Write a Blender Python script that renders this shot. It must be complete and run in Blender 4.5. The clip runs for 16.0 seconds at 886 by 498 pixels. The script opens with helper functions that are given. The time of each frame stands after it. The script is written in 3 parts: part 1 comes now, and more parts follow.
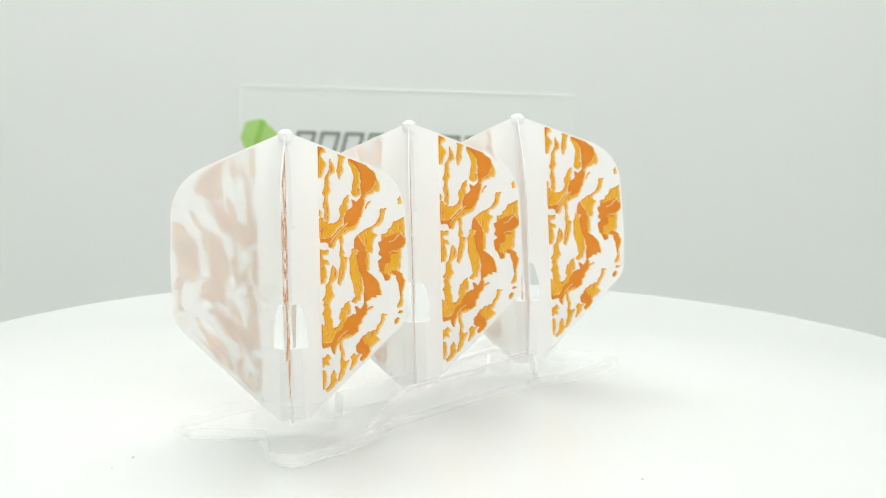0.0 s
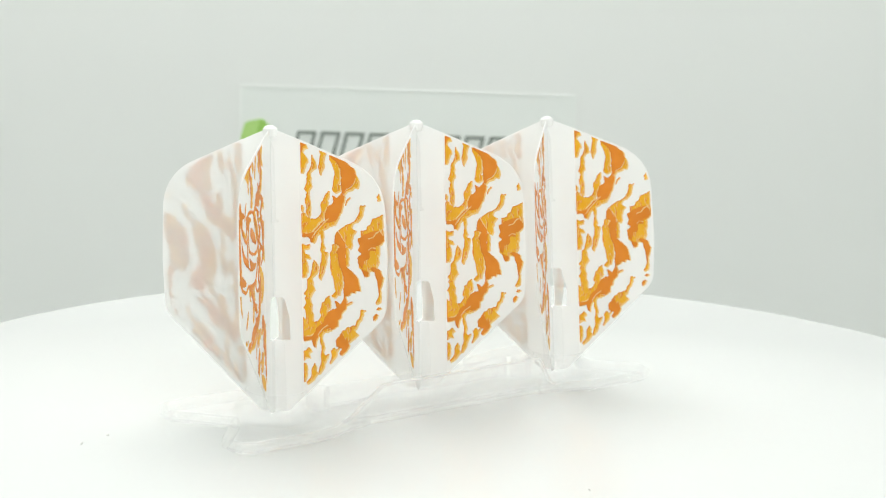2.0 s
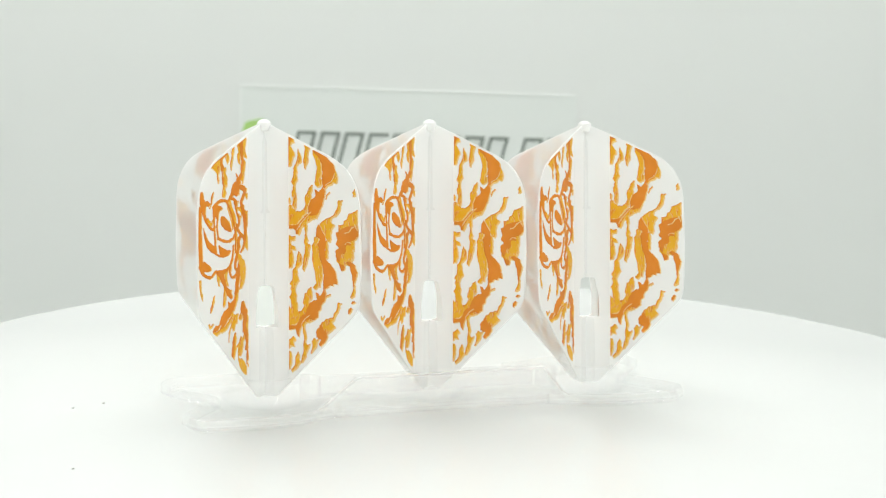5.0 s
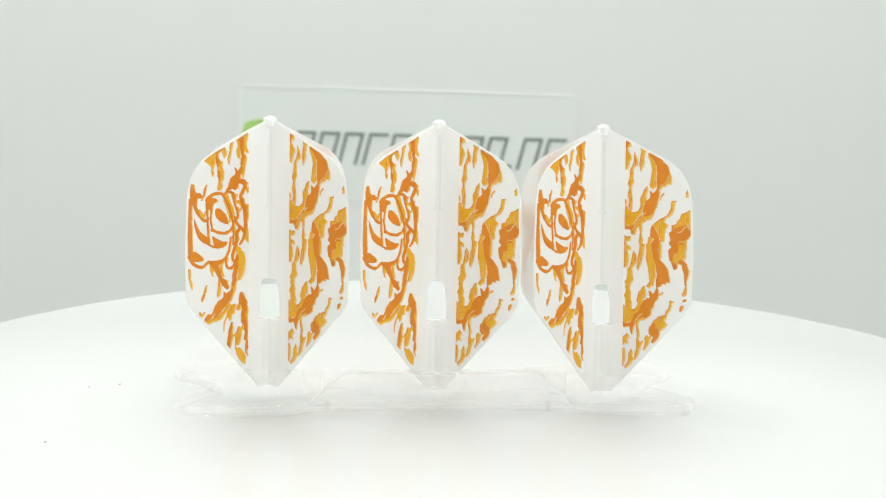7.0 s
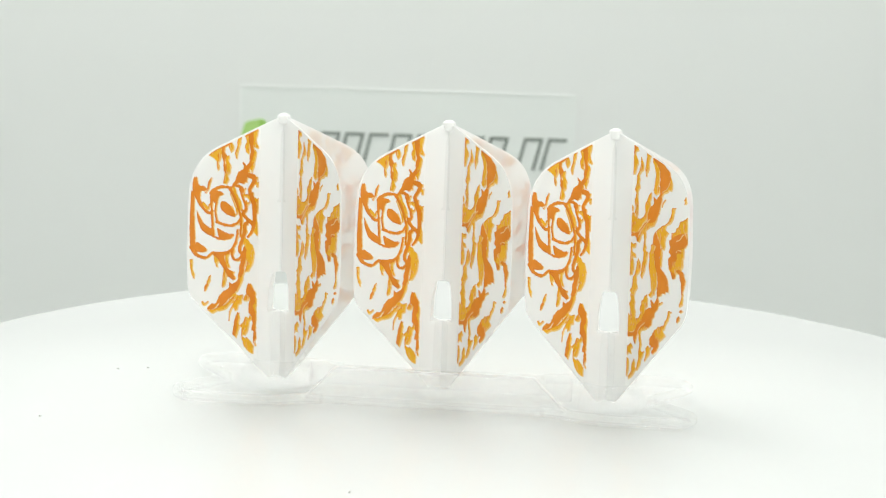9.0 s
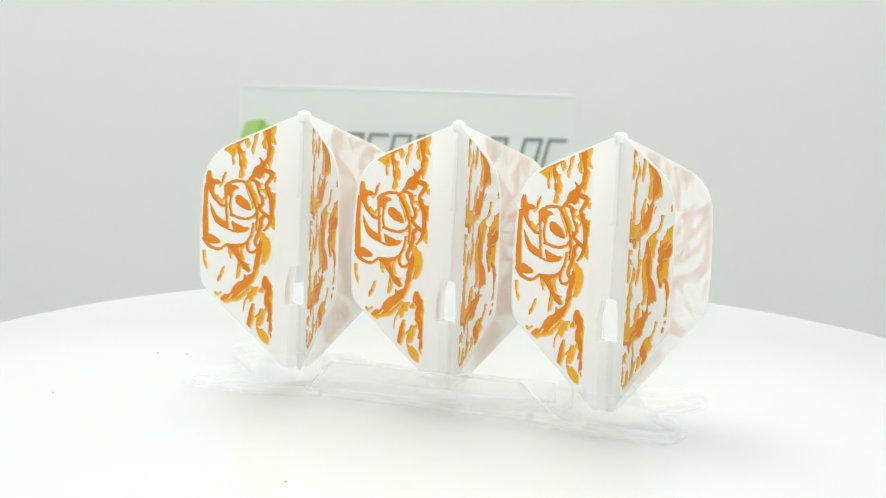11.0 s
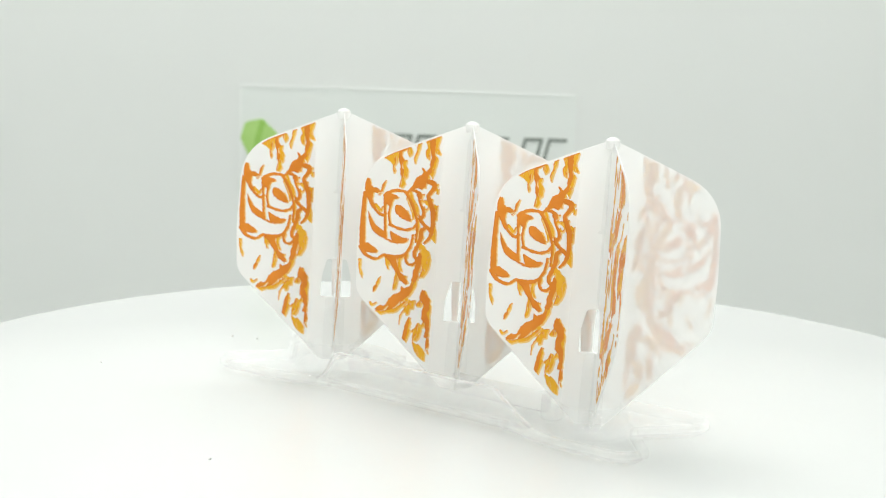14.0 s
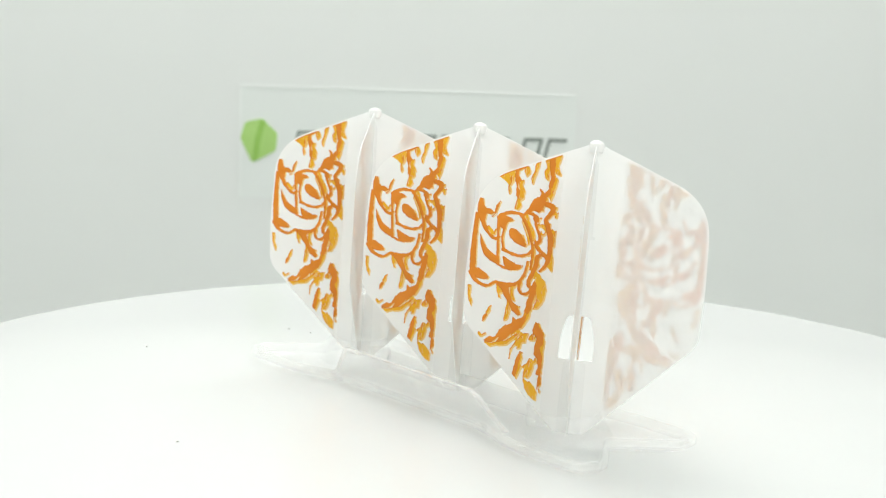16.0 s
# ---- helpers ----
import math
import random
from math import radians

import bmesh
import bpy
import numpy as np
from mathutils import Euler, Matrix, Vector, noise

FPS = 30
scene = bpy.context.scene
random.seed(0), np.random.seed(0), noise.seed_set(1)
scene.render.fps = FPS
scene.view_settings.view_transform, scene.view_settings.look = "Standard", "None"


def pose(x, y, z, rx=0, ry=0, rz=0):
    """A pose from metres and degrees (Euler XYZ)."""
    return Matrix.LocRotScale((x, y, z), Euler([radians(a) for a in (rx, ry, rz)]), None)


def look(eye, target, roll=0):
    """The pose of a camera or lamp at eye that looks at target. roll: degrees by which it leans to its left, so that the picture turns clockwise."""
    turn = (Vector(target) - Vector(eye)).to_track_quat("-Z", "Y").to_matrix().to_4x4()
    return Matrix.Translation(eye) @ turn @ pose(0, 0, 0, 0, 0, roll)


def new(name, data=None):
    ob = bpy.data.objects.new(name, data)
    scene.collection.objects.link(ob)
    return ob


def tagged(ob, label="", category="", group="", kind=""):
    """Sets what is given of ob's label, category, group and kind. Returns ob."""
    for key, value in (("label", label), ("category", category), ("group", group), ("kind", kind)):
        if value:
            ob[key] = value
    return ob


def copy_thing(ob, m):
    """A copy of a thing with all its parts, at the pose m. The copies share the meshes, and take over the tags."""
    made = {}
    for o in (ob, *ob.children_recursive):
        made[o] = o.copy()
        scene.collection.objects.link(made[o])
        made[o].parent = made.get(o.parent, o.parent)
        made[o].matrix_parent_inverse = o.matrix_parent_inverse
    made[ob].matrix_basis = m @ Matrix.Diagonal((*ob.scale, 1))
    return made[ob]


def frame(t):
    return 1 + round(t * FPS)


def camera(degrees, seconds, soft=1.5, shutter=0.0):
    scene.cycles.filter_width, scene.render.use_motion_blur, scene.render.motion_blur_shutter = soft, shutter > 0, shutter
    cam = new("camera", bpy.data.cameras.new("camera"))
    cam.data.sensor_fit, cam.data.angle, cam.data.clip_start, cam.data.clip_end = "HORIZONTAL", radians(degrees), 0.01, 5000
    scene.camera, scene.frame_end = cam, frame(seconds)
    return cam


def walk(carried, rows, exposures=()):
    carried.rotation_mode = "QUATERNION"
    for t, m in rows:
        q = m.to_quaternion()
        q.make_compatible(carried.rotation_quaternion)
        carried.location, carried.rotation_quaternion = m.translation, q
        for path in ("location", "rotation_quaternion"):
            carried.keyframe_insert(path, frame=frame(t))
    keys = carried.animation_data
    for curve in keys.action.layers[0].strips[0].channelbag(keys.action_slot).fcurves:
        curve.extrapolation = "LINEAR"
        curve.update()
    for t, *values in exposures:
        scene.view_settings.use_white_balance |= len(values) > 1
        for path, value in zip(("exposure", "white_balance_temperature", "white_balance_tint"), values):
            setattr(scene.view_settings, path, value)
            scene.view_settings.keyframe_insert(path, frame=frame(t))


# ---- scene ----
cam = camera(32.797, 16.0, soft=1.15)
MM = 0.001
EYE = Vector((0.0, -244.56, 70.79)) * MM
AIM = EYE + Vector((0.00104, 0.98414, -0.17738))
walk(cam, [(0.0, look(EYE, AIM, 1.85)), (16.0, look(EYE, AIM, 1.85))])
cam.data.dof.use_dof = True
cam.data.dof.focus_distance = 0.236
cam.data.dof.aperture_fstop = 48.0

# ---- world and lights: a white light tent with three unseen area lamps ----
world = bpy.data.worlds.new("world")
scene.world = world
world.use_nodes = True
world.node_tree.nodes["Background"].inputs[0].default_value = (0.93, 1.0, 0.96, 1)
world.node_tree.nodes["Background"].inputs[1].default_value = 0.3
scene.view_settings.exposure = 0.0
scene.cycles.max_bounces, scene.cycles.diffuse_bounces, scene.cycles.transmission_bounces, scene.cycles.transparent_max_bounces = 20, 10, 16, 32


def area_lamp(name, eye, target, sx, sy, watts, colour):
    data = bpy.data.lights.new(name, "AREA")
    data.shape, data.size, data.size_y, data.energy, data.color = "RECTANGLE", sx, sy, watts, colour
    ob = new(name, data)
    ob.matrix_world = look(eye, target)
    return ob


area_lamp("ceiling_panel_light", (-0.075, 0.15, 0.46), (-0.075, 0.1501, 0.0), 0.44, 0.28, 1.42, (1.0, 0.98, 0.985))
# unseen lamp behind, placed to throw the soft shadows forward
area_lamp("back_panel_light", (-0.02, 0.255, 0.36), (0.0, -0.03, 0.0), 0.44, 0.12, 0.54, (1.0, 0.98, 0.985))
# fill lamp added in front to brighten the flights
area_lamp("added_front_fill", (0.09, -0.38, 0.30), (0.03, 0.0, 0.03), 0.5, 0.24, 1.22, (1.0, 0.98, 0.985))


# ---- materials ----
def nodes_of(name):
    m = bpy.data.materials.new(name)
    m.use_nodes = True
    nt = m.node_tree
    return m, nt, nt.nodes["Principled BSDF"], nt.nodes["Material Output"]


def noise_node(nt, scale, detail=4, rough=0.5):
    co = nt.nodes.new("ShaderNodeTexCoord")
    n = nt.nodes.new("ShaderNodeTexNoise")
    n.inputs["Scale"].default_value, n.inputs["Detail"].default_value, n.inputs["Roughness"].default_value = scale, detail, rough
    nt.links.new(co.outputs["Object"], n.inputs["Vector"])
    return n


def ramp(nt, source, a, b, lo=0.3, hi=0.7):
    r = nt.nodes.new("ShaderNodeValToRGB")
    r.color_ramp.elements[0].position, r.color_ramp.elements[0].color = lo, (*a, 1)
    r.color_ramp.elements[1].position, r.color_ramp.elements[1].color = hi, (*b, 1)
    nt.links.new(source, r.inputs[0])
    return r.outputs[0]


def bump(nt, source, strength, dist, target):
    b = nt.nodes.new("ShaderNodeBump")
    b.inputs["Strength"].default_value, b.inputs["Distance"].default_value = strength, dist
    nt.links.new(source, b.inputs["Height"])
    nt.links.new(b.outputs[0], target)


def paint(name, a, b, scale, rough=0.5, relief=0.1, fine=900, spec=0.4):
    m, nt, bs, out = nodes_of(name)
    nt.links.new(ramp(nt, noise_node(nt, scale).outputs["Fac"], a, b), bs.inputs["Base Color"])
    bs.inputs["Roughness"].default_value = rough
    bs.inputs["Specular IOR Level"].default_value = spec
    bump(nt, noise_node(nt, fine, 3).outputs["Fac"], relief, 0.0002, bs.inputs["Normal"])
    return m


def sheet(name, a, b, scale, through_share, rough=0.4, fine=700, relief=0.06, clear=0.0):
    """A thin translucent plastic or ink: part diffuse and glossy, part letting light through."""
    m, nt, bs, out = nodes_of(name)
    col = ramp(nt, noise_node(nt, scale).outputs["Fac"], a, b)
    nt.links.new(col, bs.inputs["Base Color"])
    bs.inputs["Roughness"].default_value = rough
    bs.inputs["Specular IOR Level"].default_value = 0.5
    bump(nt, noise_node(nt, fine, 3).outputs["Fac"], relief, 0.0001, bs.inputs["Normal"])
    tr = nt.nodes.new("ShaderNodeBsdfTranslucent")
    nt.links.new(col, tr.inputs[0])
    mx = nt.nodes.new("ShaderNodeMixShader")
    mx.inputs[0].default_value = through_share
    nt.links.new(bs.outputs[0], mx.inputs[1])
    nt.links.new(tr.outputs[0], mx.inputs[2])
    tp = nt.nodes.new("ShaderNodeBsdfTransparent")
    see = nt.nodes.new("ShaderNodeMixShader")
    see.inputs[0].default_value = clear
    nt.links.new(mx.outputs[0], see.inputs[1])
    nt.links.new(tp.outputs[0], see.inputs[2])
    nt.links.new(see.outputs[0], out.inputs[0])
    return m


def clear_plastic(name, tint, clear_share, rough):
    """Milky clear plastic: light passes straight through in part, the rest scatters."""
    m, nt, bs, out = nodes_of(name)
    col = ramp(nt, noise_node(nt, 90).outputs["Fac"], tint, tuple(min(1, c * 1.02) for c in tint))
    nt.links.new(col, bs.inputs["Base Color"])
    bs.inputs["Roughness"].default_value = rough
    bs.inputs["IOR"].default_value = 1.5
    bump(nt, noise_node(nt, 260, 3).outputs["Fac"], 0.015, 0.0004, bs.inputs["Normal"])
    tr = nt.nodes.new("ShaderNodeBsdfTranslucent")
    nt.links.new(col, tr.inputs[0])
    milk = nt.nodes.new("ShaderNodeMixShader")
    milk.inputs[0].default_value = 0.45
    nt.links.new(bs.outputs[0], milk.inputs[1])
    nt.links.new(tr.outputs[0], milk.inputs[2])
    tp = nt.nodes.new("ShaderNodeBsdfTransparent")
    tp.inputs[0].default_value = (1.0, 1.0, 1.0, 1)
    glass = nt.nodes.new("ShaderNodeBsdfGlass")
    glass.inputs["Roughness"].default_value, glass.inputs["IOR"].default_value = rough, 1.49
    body = nt.nodes.new("ShaderNodeMixShader")
    body.inputs[0].default_value = 0.68
    nt.links.new(glass.outputs[0], body.inputs[1])
    nt.links.new(milk.outputs[0], body.inputs[2])
    mx = nt.nodes.new("ShaderNodeMixShader")
    mx.inputs[0].default_value = clear_share
    nt.links.new(body.outputs[0], mx.inputs[1])
    nt.links.new(tp.outputs[0], mx.inputs[2])
    nt.links.new(mx.outputs[0], out.inputs[0])
    return m


M_CLOTH = paint("tent_cloth", (0.692, 0.712, 0.694), (0.712, 0.732, 0.714), 6, 0.9, 0.15, 1500, 0.1)
M_DISC = paint("turntable_white", (0.684, 0.705, 0.693), (0.698, 0.719, 0.707), 25, 0.26, 0.03, 500, 0.5)
M_RIM = paint("turntable_rim", (0.80, 0.82, 0.81), (0.84, 0.85, 0.84), 40, 0.45)
M_SPECK = paint("dust", (0.58, 0.58, 0.56), (0.64, 0.64, 0.61), 900, 0.9)
M_WING = sheet("flight_plastic", (0.955, 0.957, 0.95), (0.97, 0.972, 0.965), 160, 0.48, clear=0.09)
M_GROUND = sheet("white_ink", (0.95, 0.952, 0.94), (0.968, 0.97, 0.958), 300, 0.4, 0.45)
M_DARK = sheet("orange_ink", (0.81, 0.28, 0.02), (0.86, 0.315, 0.034), 500, 0.25, 0.26, 2200, 0.2)
M_AMBER = sheet("amber_ink", (0.88, 0.46, 0.016), (0.94, 0.55, 0.045), 420, 0.25, 0.26, 2200, 0.2)
M_PALE = sheet("pale_ink", (0.94, 0.66, 0.22), (0.96, 0.74, 0.34), 500, 0.25, 0.26)
M_DEEP = sheet("deep_ink", (0.70, 0.205, 0.018), (0.76, 0.245, 0.026), 500, 0.2, 0.26)
M_CLEAR = clear_plastic("holder_plastic", (0.99, 0.99, 0.98), 0.92, 0.015)
# same plastic mixed milkier, standing in for light bending at moulded edges
M_LIP = clear_plastic("holder_milkier_plastic", (0.985, 0.99, 0.98), 0.77, 0.02)
# milkiest mix, for the bead that stands in for the wall's edge highlight
M_BEAD = clear_plastic("holder_highlight_plastic", (0.99, 0.99, 0.985), 0.64, 0.03)
M_CORE = sheet("core_plastic", (0.95, 0.95, 0.94), (0.97, 0.97, 0.96), 200, 0.5, clear=0.93)
M_TIP = sheet("tip_plastic", (0.95, 0.95, 0.94), (0.97, 0.97, 0.96), 200, 0.5, clear=0.15)
M_SIGN = paint("sign_acrylic", (0.695, 0.73, 0.705), (0.715, 0.748, 0.725), 12, 0.3, 0.02, 300, 0.4)
M_EDGE = paint("sign_edge", (0.72, 0.748, 0.728), (0.74, 0.765, 0.745), 60, 0.3)
M_INK = paint("sign_grey", (0.20, 0.23, 0.205), (0.23, 0.26, 0.235), 200, 0.5)
M_GREEN = paint("sign_green", (0.25, 0.47, 0.09), (0.29, 0.52, 0.11), 200, 0.5)
M_LEAF = paint("sign_light_green", (0.36, 0.58, 0.17), (0.40, 0.62, 0.20), 200, 0.5)


# ---- mesh helpers, in millimetres ----
def mesh_of(name, bm, mat, smooth=True):
    me = bpy.data.meshes.new(name)
    bmesh.ops.recalc_face_normals(bm, faces=bm.faces[:])
    bm.to_mesh(me)
    bm.free()
    me.transform(Matrix.Scale(MM, 4))
    me.materials.append(mat)
    if smooth:
        me.polygons.foreach_set("use_smooth", [True] * len(me.polygons))
        me.set_sharp_from_angle(angle=radians(35))
    return me


def part(name, bm, mat, parent, label="", smooth=True):
    ob = new(name, mesh_of(name, bm, mat, smooth))
    ob.parent = parent
    if label:
        tagged(ob, label)
    return ob


def rounded(pts, radii, steps=6):
    """A closed outline with its corners rounded."""
    out = []
    n = len(pts)
    for i in range(n):
        p, a, b = Vector(pts[i]), Vector(pts[i - 1]), Vector(pts[(i + 1) % n])
        r = radii[i] if isinstance(radii, (list, tuple)) else radii
        if r <= 0:
            out.append(p)
            continue
        u, v = (a - p).normalized(), (b - p).normalized()
        half = u.angle(v) / 2
        cut = min(r / math.tan(half), 0.48 * (a - p).length, 0.48 * (b - p).length)
        s, e = p + u * cut, p + v * cut
        for k in range(steps + 1):
            w = k / steps
            out.append((1 - w) ** 2 * s + 2 * w * (1 - w) * p + w * w * e)
    return out


def prism(bm, pts, z0, z1, bevel=0.0, segs=2, axis="z"):
    """An upright slab over an outline; axis "wing" lays the outline in the x-z plane instead."""
    def at(p, h):
        return (p[0], p[1], h) if axis == "z" else (p[0], h, p[1])
    lo = [bm.verts.new(at(p, z0)) for p in pts]
    hi = [bm.verts.new(at(p, z1)) for p in pts]
    n = len(pts)
    top, bottom = bm.faces.new(hi), bm.faces.new(lo[::-1])
    sides = [bm.faces.new((lo[i], lo[(i + 1) % n], hi[(i + 1) % n], hi[i])) for i in range(n)]
    if bevel:
        edges = set(top.edges) | set(bottom.edges)
        bmesh.ops.bevel(bm, geom=list(edges), offset=bevel, segments=segs, affect="EDGES", profile=0.5)
    return sides


def lathe(bm, profile, cx=0, cy=0, steps=32):
    """A turned body from (radius, height) pairs; ends at radius 0 are closed."""
    rings = []
    for r, z in profile:
        if r < 1e-6:
            rings.append([bm.verts.new((cx, cy, z))])
        else:
            rings.append([bm.verts.new((cx + r * math.cos(2 * math.pi * k / steps), cy + r * math.sin(2 * math.pi * k / steps), z)) for k in range(steps)])
    for a, b in zip(rings, rings[1:]):
        for k in range(steps):
            j = (k + 1) % steps
            if len(a) == 1:
                bm.faces.new((a[0], b[j], b[k]))
            elif len(b) == 1:
                bm.faces.new((a[k], a[j], b[0]))
            else:
                bm.faces.new((a[k], a[j], b[j], b[k]))


def box(bm, x0, x1, y0, y1, z0, z1, bevel=0.0):
    return prism(bm, [(x0, y0), (x1, y0), (x1, y1), (x0, y1)], z0, z1, bevel)


# ---- the tent ----
def build_tent():
    # floor and back in one sweep, as a photographer's cloth hangs
    bm = bmesh.new()
    prof = [(-420, -230)]
    prof += [(220 + 82 * math.sin(a), -148 - 82 * math.cos(a)) for a in [i * math.pi / 24 for i in range(13)]]
    prof += [(302, 200), (302, 480)]
    rows = [[bm.verts.new((x, y, z)) for y, z in prof] for x in (-400, -200, 0, 200, 400)]
    back = [[bm.verts.new((x, y + (2 if z > 0 else 0) , z - 2)) for y, z in prof] for x in (-400, -200, 0, 200, 400)]
    for rr, flip in ((rows, 0), (back, 1)):
        for a, b in zip(rr, rr[1:]):
            for k in range(len(prof) - 1):
                f = (a[k], b[k], b[k + 1], a[k + 1])
                bm.faces.new(f[::-1] if flip else f)
    tent = new("backdrop", mesh_of("backdrop", bm, M_CLOTH))
    tagged(tent, "pale grey-green photo backdrop cloth, sweeping up", "backdrop", kind="structure")
    # sides out of view; the south one is added to bounce light back
    for name, dims in (("wall_west", (-404, -401, -424, 306, -234, 482)), ("wall_east", (401, 404, -424, 306, -234, 482)),
                       ("bounce_wall_south", (-401, 401, -424, -421, -234, 482))):
        bm = bmesh.new()
        box(bm, *dims)
        tagged(new(name, mesh_of(name, bm, M_CLOTH, False)), "unseen white cloth side added round the tent", "tent wall", kind="structure")
    # unseen top, closes the tent so light bounces inside
    bm = bmesh.new()
    box(bm, -404, 404, -424, 306, 482, 485)
    tagged(new("ceiling", mesh_of("ceiling", bm, M_CLOTH, False)), "unseen white cloth top added over the tent", "ceiling", kind="structure")


build_tent()


# ---- the turntable ----
DISC_X, DISC_Y, DISC_R = 6.0, -0.6, 107.3


def build_turntable():
    table = new("turntable")
    table.location = (DISC_X * MM, DISC_Y * MM, -230 * MM)
    bm = bmesh.new()
    r = DISC_R
    lathe(bm, [(0, 230), (r - 1.2, 230), (r - 0.35, 229.7), (r, 228.8), (r, 222), (r - 0.6, 221), (r - 6, 220), (0, 220)], steps=160)
    part("platter", bm, M_DISC, table, "smooth white plastic disc")
    bm = bmesh.new()
    lathe(bm, [(0, 219.6), (70, 219.6), (74, 216), (78, 12), (86, 1), (86, 0), (0, 0)], steps=96)
    part("base", bm, M_RIM, table)
    tagged(table, "round white turntable with a smooth glossy top", "turntable")
    return table


turntable = build_turntable()


def build_specks():
    """A few bits of dust lying on the platter."""
    bm = bmesh.new()
    bmesh.ops.create_icosphere(bm, subdivisions=2, radius=0.17)
    for v in bm.verts:
        v.co = Vector((v.co.x * 1.8, v.co.y, (v.co.z + 0.2) * 0.5)) + 0.07 * noise.noise_vector(v.co * 6)
    low = min(v.co.z for v in bm.verts)
    for v in bm.verts:
        v.co.z -= low
    first = new("dust_speck", mesh_of("dust_speck", bm, M_SPECK))
    tagged(first, "tiny grey speck of dust on the turntable", "dust speck", "dust on the turntable")
    return [first] + [copy_thing(first, Matrix()) for _ in range(3)]


specks = build_specks()

# ---- the holder ----
def inset(pts, d):
    """The outline drawn in by d."""
    out = []
    n = len(pts)
    area = sum(pts[i - 1][0] * pts[i][1] - pts[i][0] * pts[i - 1][1] for i in range(n))
    side = 1 if area > 0 else -1
    for i in range(n):
        a, p, b = Vector(pts[i - 1][:2]), Vector(pts[i][:2]), Vector(pts[(i + 1) % n][:2])
        u, v = (p - a).normalized(), (b - p).normalized()
        m = (u + v).normalized()
        k = d / max(0.5, m.dot(u))
        out.append((p.x - side * m.y * k, p.y + side * m.x * k))
    return out


def ribbon(bm, path, profile):
    """A moulding swept along an open path; the profile gives steps inward from the path and heights."""
    rings = []
    for i, p in enumerate(path):
        a, b = Vector(path[max(i - 1, 0)][:2]), Vector(path[min(i + 1, len(path) - 1)][:2])
        t = (b - a).normalized()
        rings.append([bm.verts.new((p[0] - t.y * d, p[1] + t.x * d, z)) for d, z in profile])
    n = len(profile)
    for r, s in zip(rings, rings[1:]):
        for k in range(n):
            bm.faces.new((r[k], r[(k + 1) % n], s[(k + 1) % n], s[k]))
    bm.faces.new(rings[0][::-1])
    bm.faces.new(rings[-1])


def build_holder():
    """Clear moulded tray: a narrow waist with a raised front wall, and two broad ends forked at the tips, set a little askew."""
    h = new("flight_holder")
    cy = -3.15

    def askew(bm):
        bmesh.ops.rotate(bm, verts=bm.verts[:], cent=(0, cy, 0), matrix=Matrix.Rotation(math.radians(1.6), 3, "Z"))
        return bm

    def hoops(bm, rings):
        loops = [[bm.verts.new((p[0], p[1], z)) for p in ring] for ring, z in rings]
        for p, q in zip(loops, loops[1:]):
            for i in range(len(p)):
                k = (i + 1) % len(p)
                bm.faces.new((p[i], p[k], q[k], q[i]))
        bm.faces.new(loops[0][::-1])
        bm.faces.new(loops[-1])

    waist = 9.85
    half = [(-18.0, -waist), (-21.0, -10.3), (-25.0, -11.9), (-29.5, -12.6), (-41.2, -12.6), (-42.4, -9.2), (-35.2, -0.6),
            (-42.8, 8.6), (-41.8, 12.4), (-29.5, 12.4), (-25.0, 11.9), (-21.0, 10.3), (-18.0, waist)]
    radii = [4, 5, 5, 8, 2.6, 2.0, 1.3, 2.0, 2.6, 8, 5, 5, 4]
    # the whole foot in one piece, drawn in under the rim
    sole = [(x, y * (0.86 if abs(x) < 20 else 0.93 if abs(x) < 24 else 1.0)) for x, y in half]
    ring = sole + [(-x, y) for x, y in sole[::-1]]
    pts = [(x, y + cy) for x, y in rounded(ring, radii + radii[::-1], 6)]
    if sum(pts[i - 1][0] * pts[i][1] - pts[i][0] * pts[i - 1][1] for i in range(len(pts))) < 0:
        pts = pts[::-1]
    bm = bmesh.new()
    hoops(bm, [(inset(pts, 0.7), 0.015), (inset(pts, 0.5), 0.12), (inset(pts, 0.42), 0.62), (inset(pts, 0.4), 1.1), (inset(pts, 0.5), 1.25)])
    part("base", askew(bm), M_CLEAR, h)
    for s in (1, -1):
        path = [(s * x, y + cy) for x, y in rounded(half, [0] + radii[1:-1] + [0], 7)]
        # drawn the way round that keeps the tray on the right of the path
        if s > 0:
            path = path[::-1]
        outer = [(0.34, 0.72), (0.04, 0.86), (0.0, 1.1), (0.0, 2.1), (0.12, 2.4), (0.42, 2.6), (0.8, 2.54), (1.1, 2.3), (1.15, 1.9), (1.15, 1.256), (0.34, 1.256)]
        bm = bmesh.new()
        ribbon(bm, path, [(-d, z) for d, z in outer])
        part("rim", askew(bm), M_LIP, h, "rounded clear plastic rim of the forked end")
        # flared socket that grips the flight
        bm = bmesh.new()
        fx, fy = (-27.7, -2.6) if s > 0 else (28.8, -4.3)
        lathe(bm, [(7.3, 1.256), (7.0, 2.3), (5.9, 4.0), (5.0, 5.6), (4.8, 5.62), (5.6, 4.0), (6.6, 2.3), (6.8, 1.256)], fx, fy, 40)
        part("socket", bm, M_CLEAR, h)
        # hollow locating peg
        px, py = (-20.4, -3.3) if s > 0 else (21.4, -3.7)
        bm = bmesh.new()
        prism(bm, rounded([(px - 1.65, py - 1.5), (px + 1.65, py - 1.5), (px + 1.65, py + 1.5), (px - 1.65, py + 1.5)], 0.9, 4), 1.256, 4.9, 0.4, 2)
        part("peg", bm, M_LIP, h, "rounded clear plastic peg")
    # front wall with sloping ends over a low lip, and the lower spine behind the flights
    y0 = cy - waist
    bm = bmesh.new()
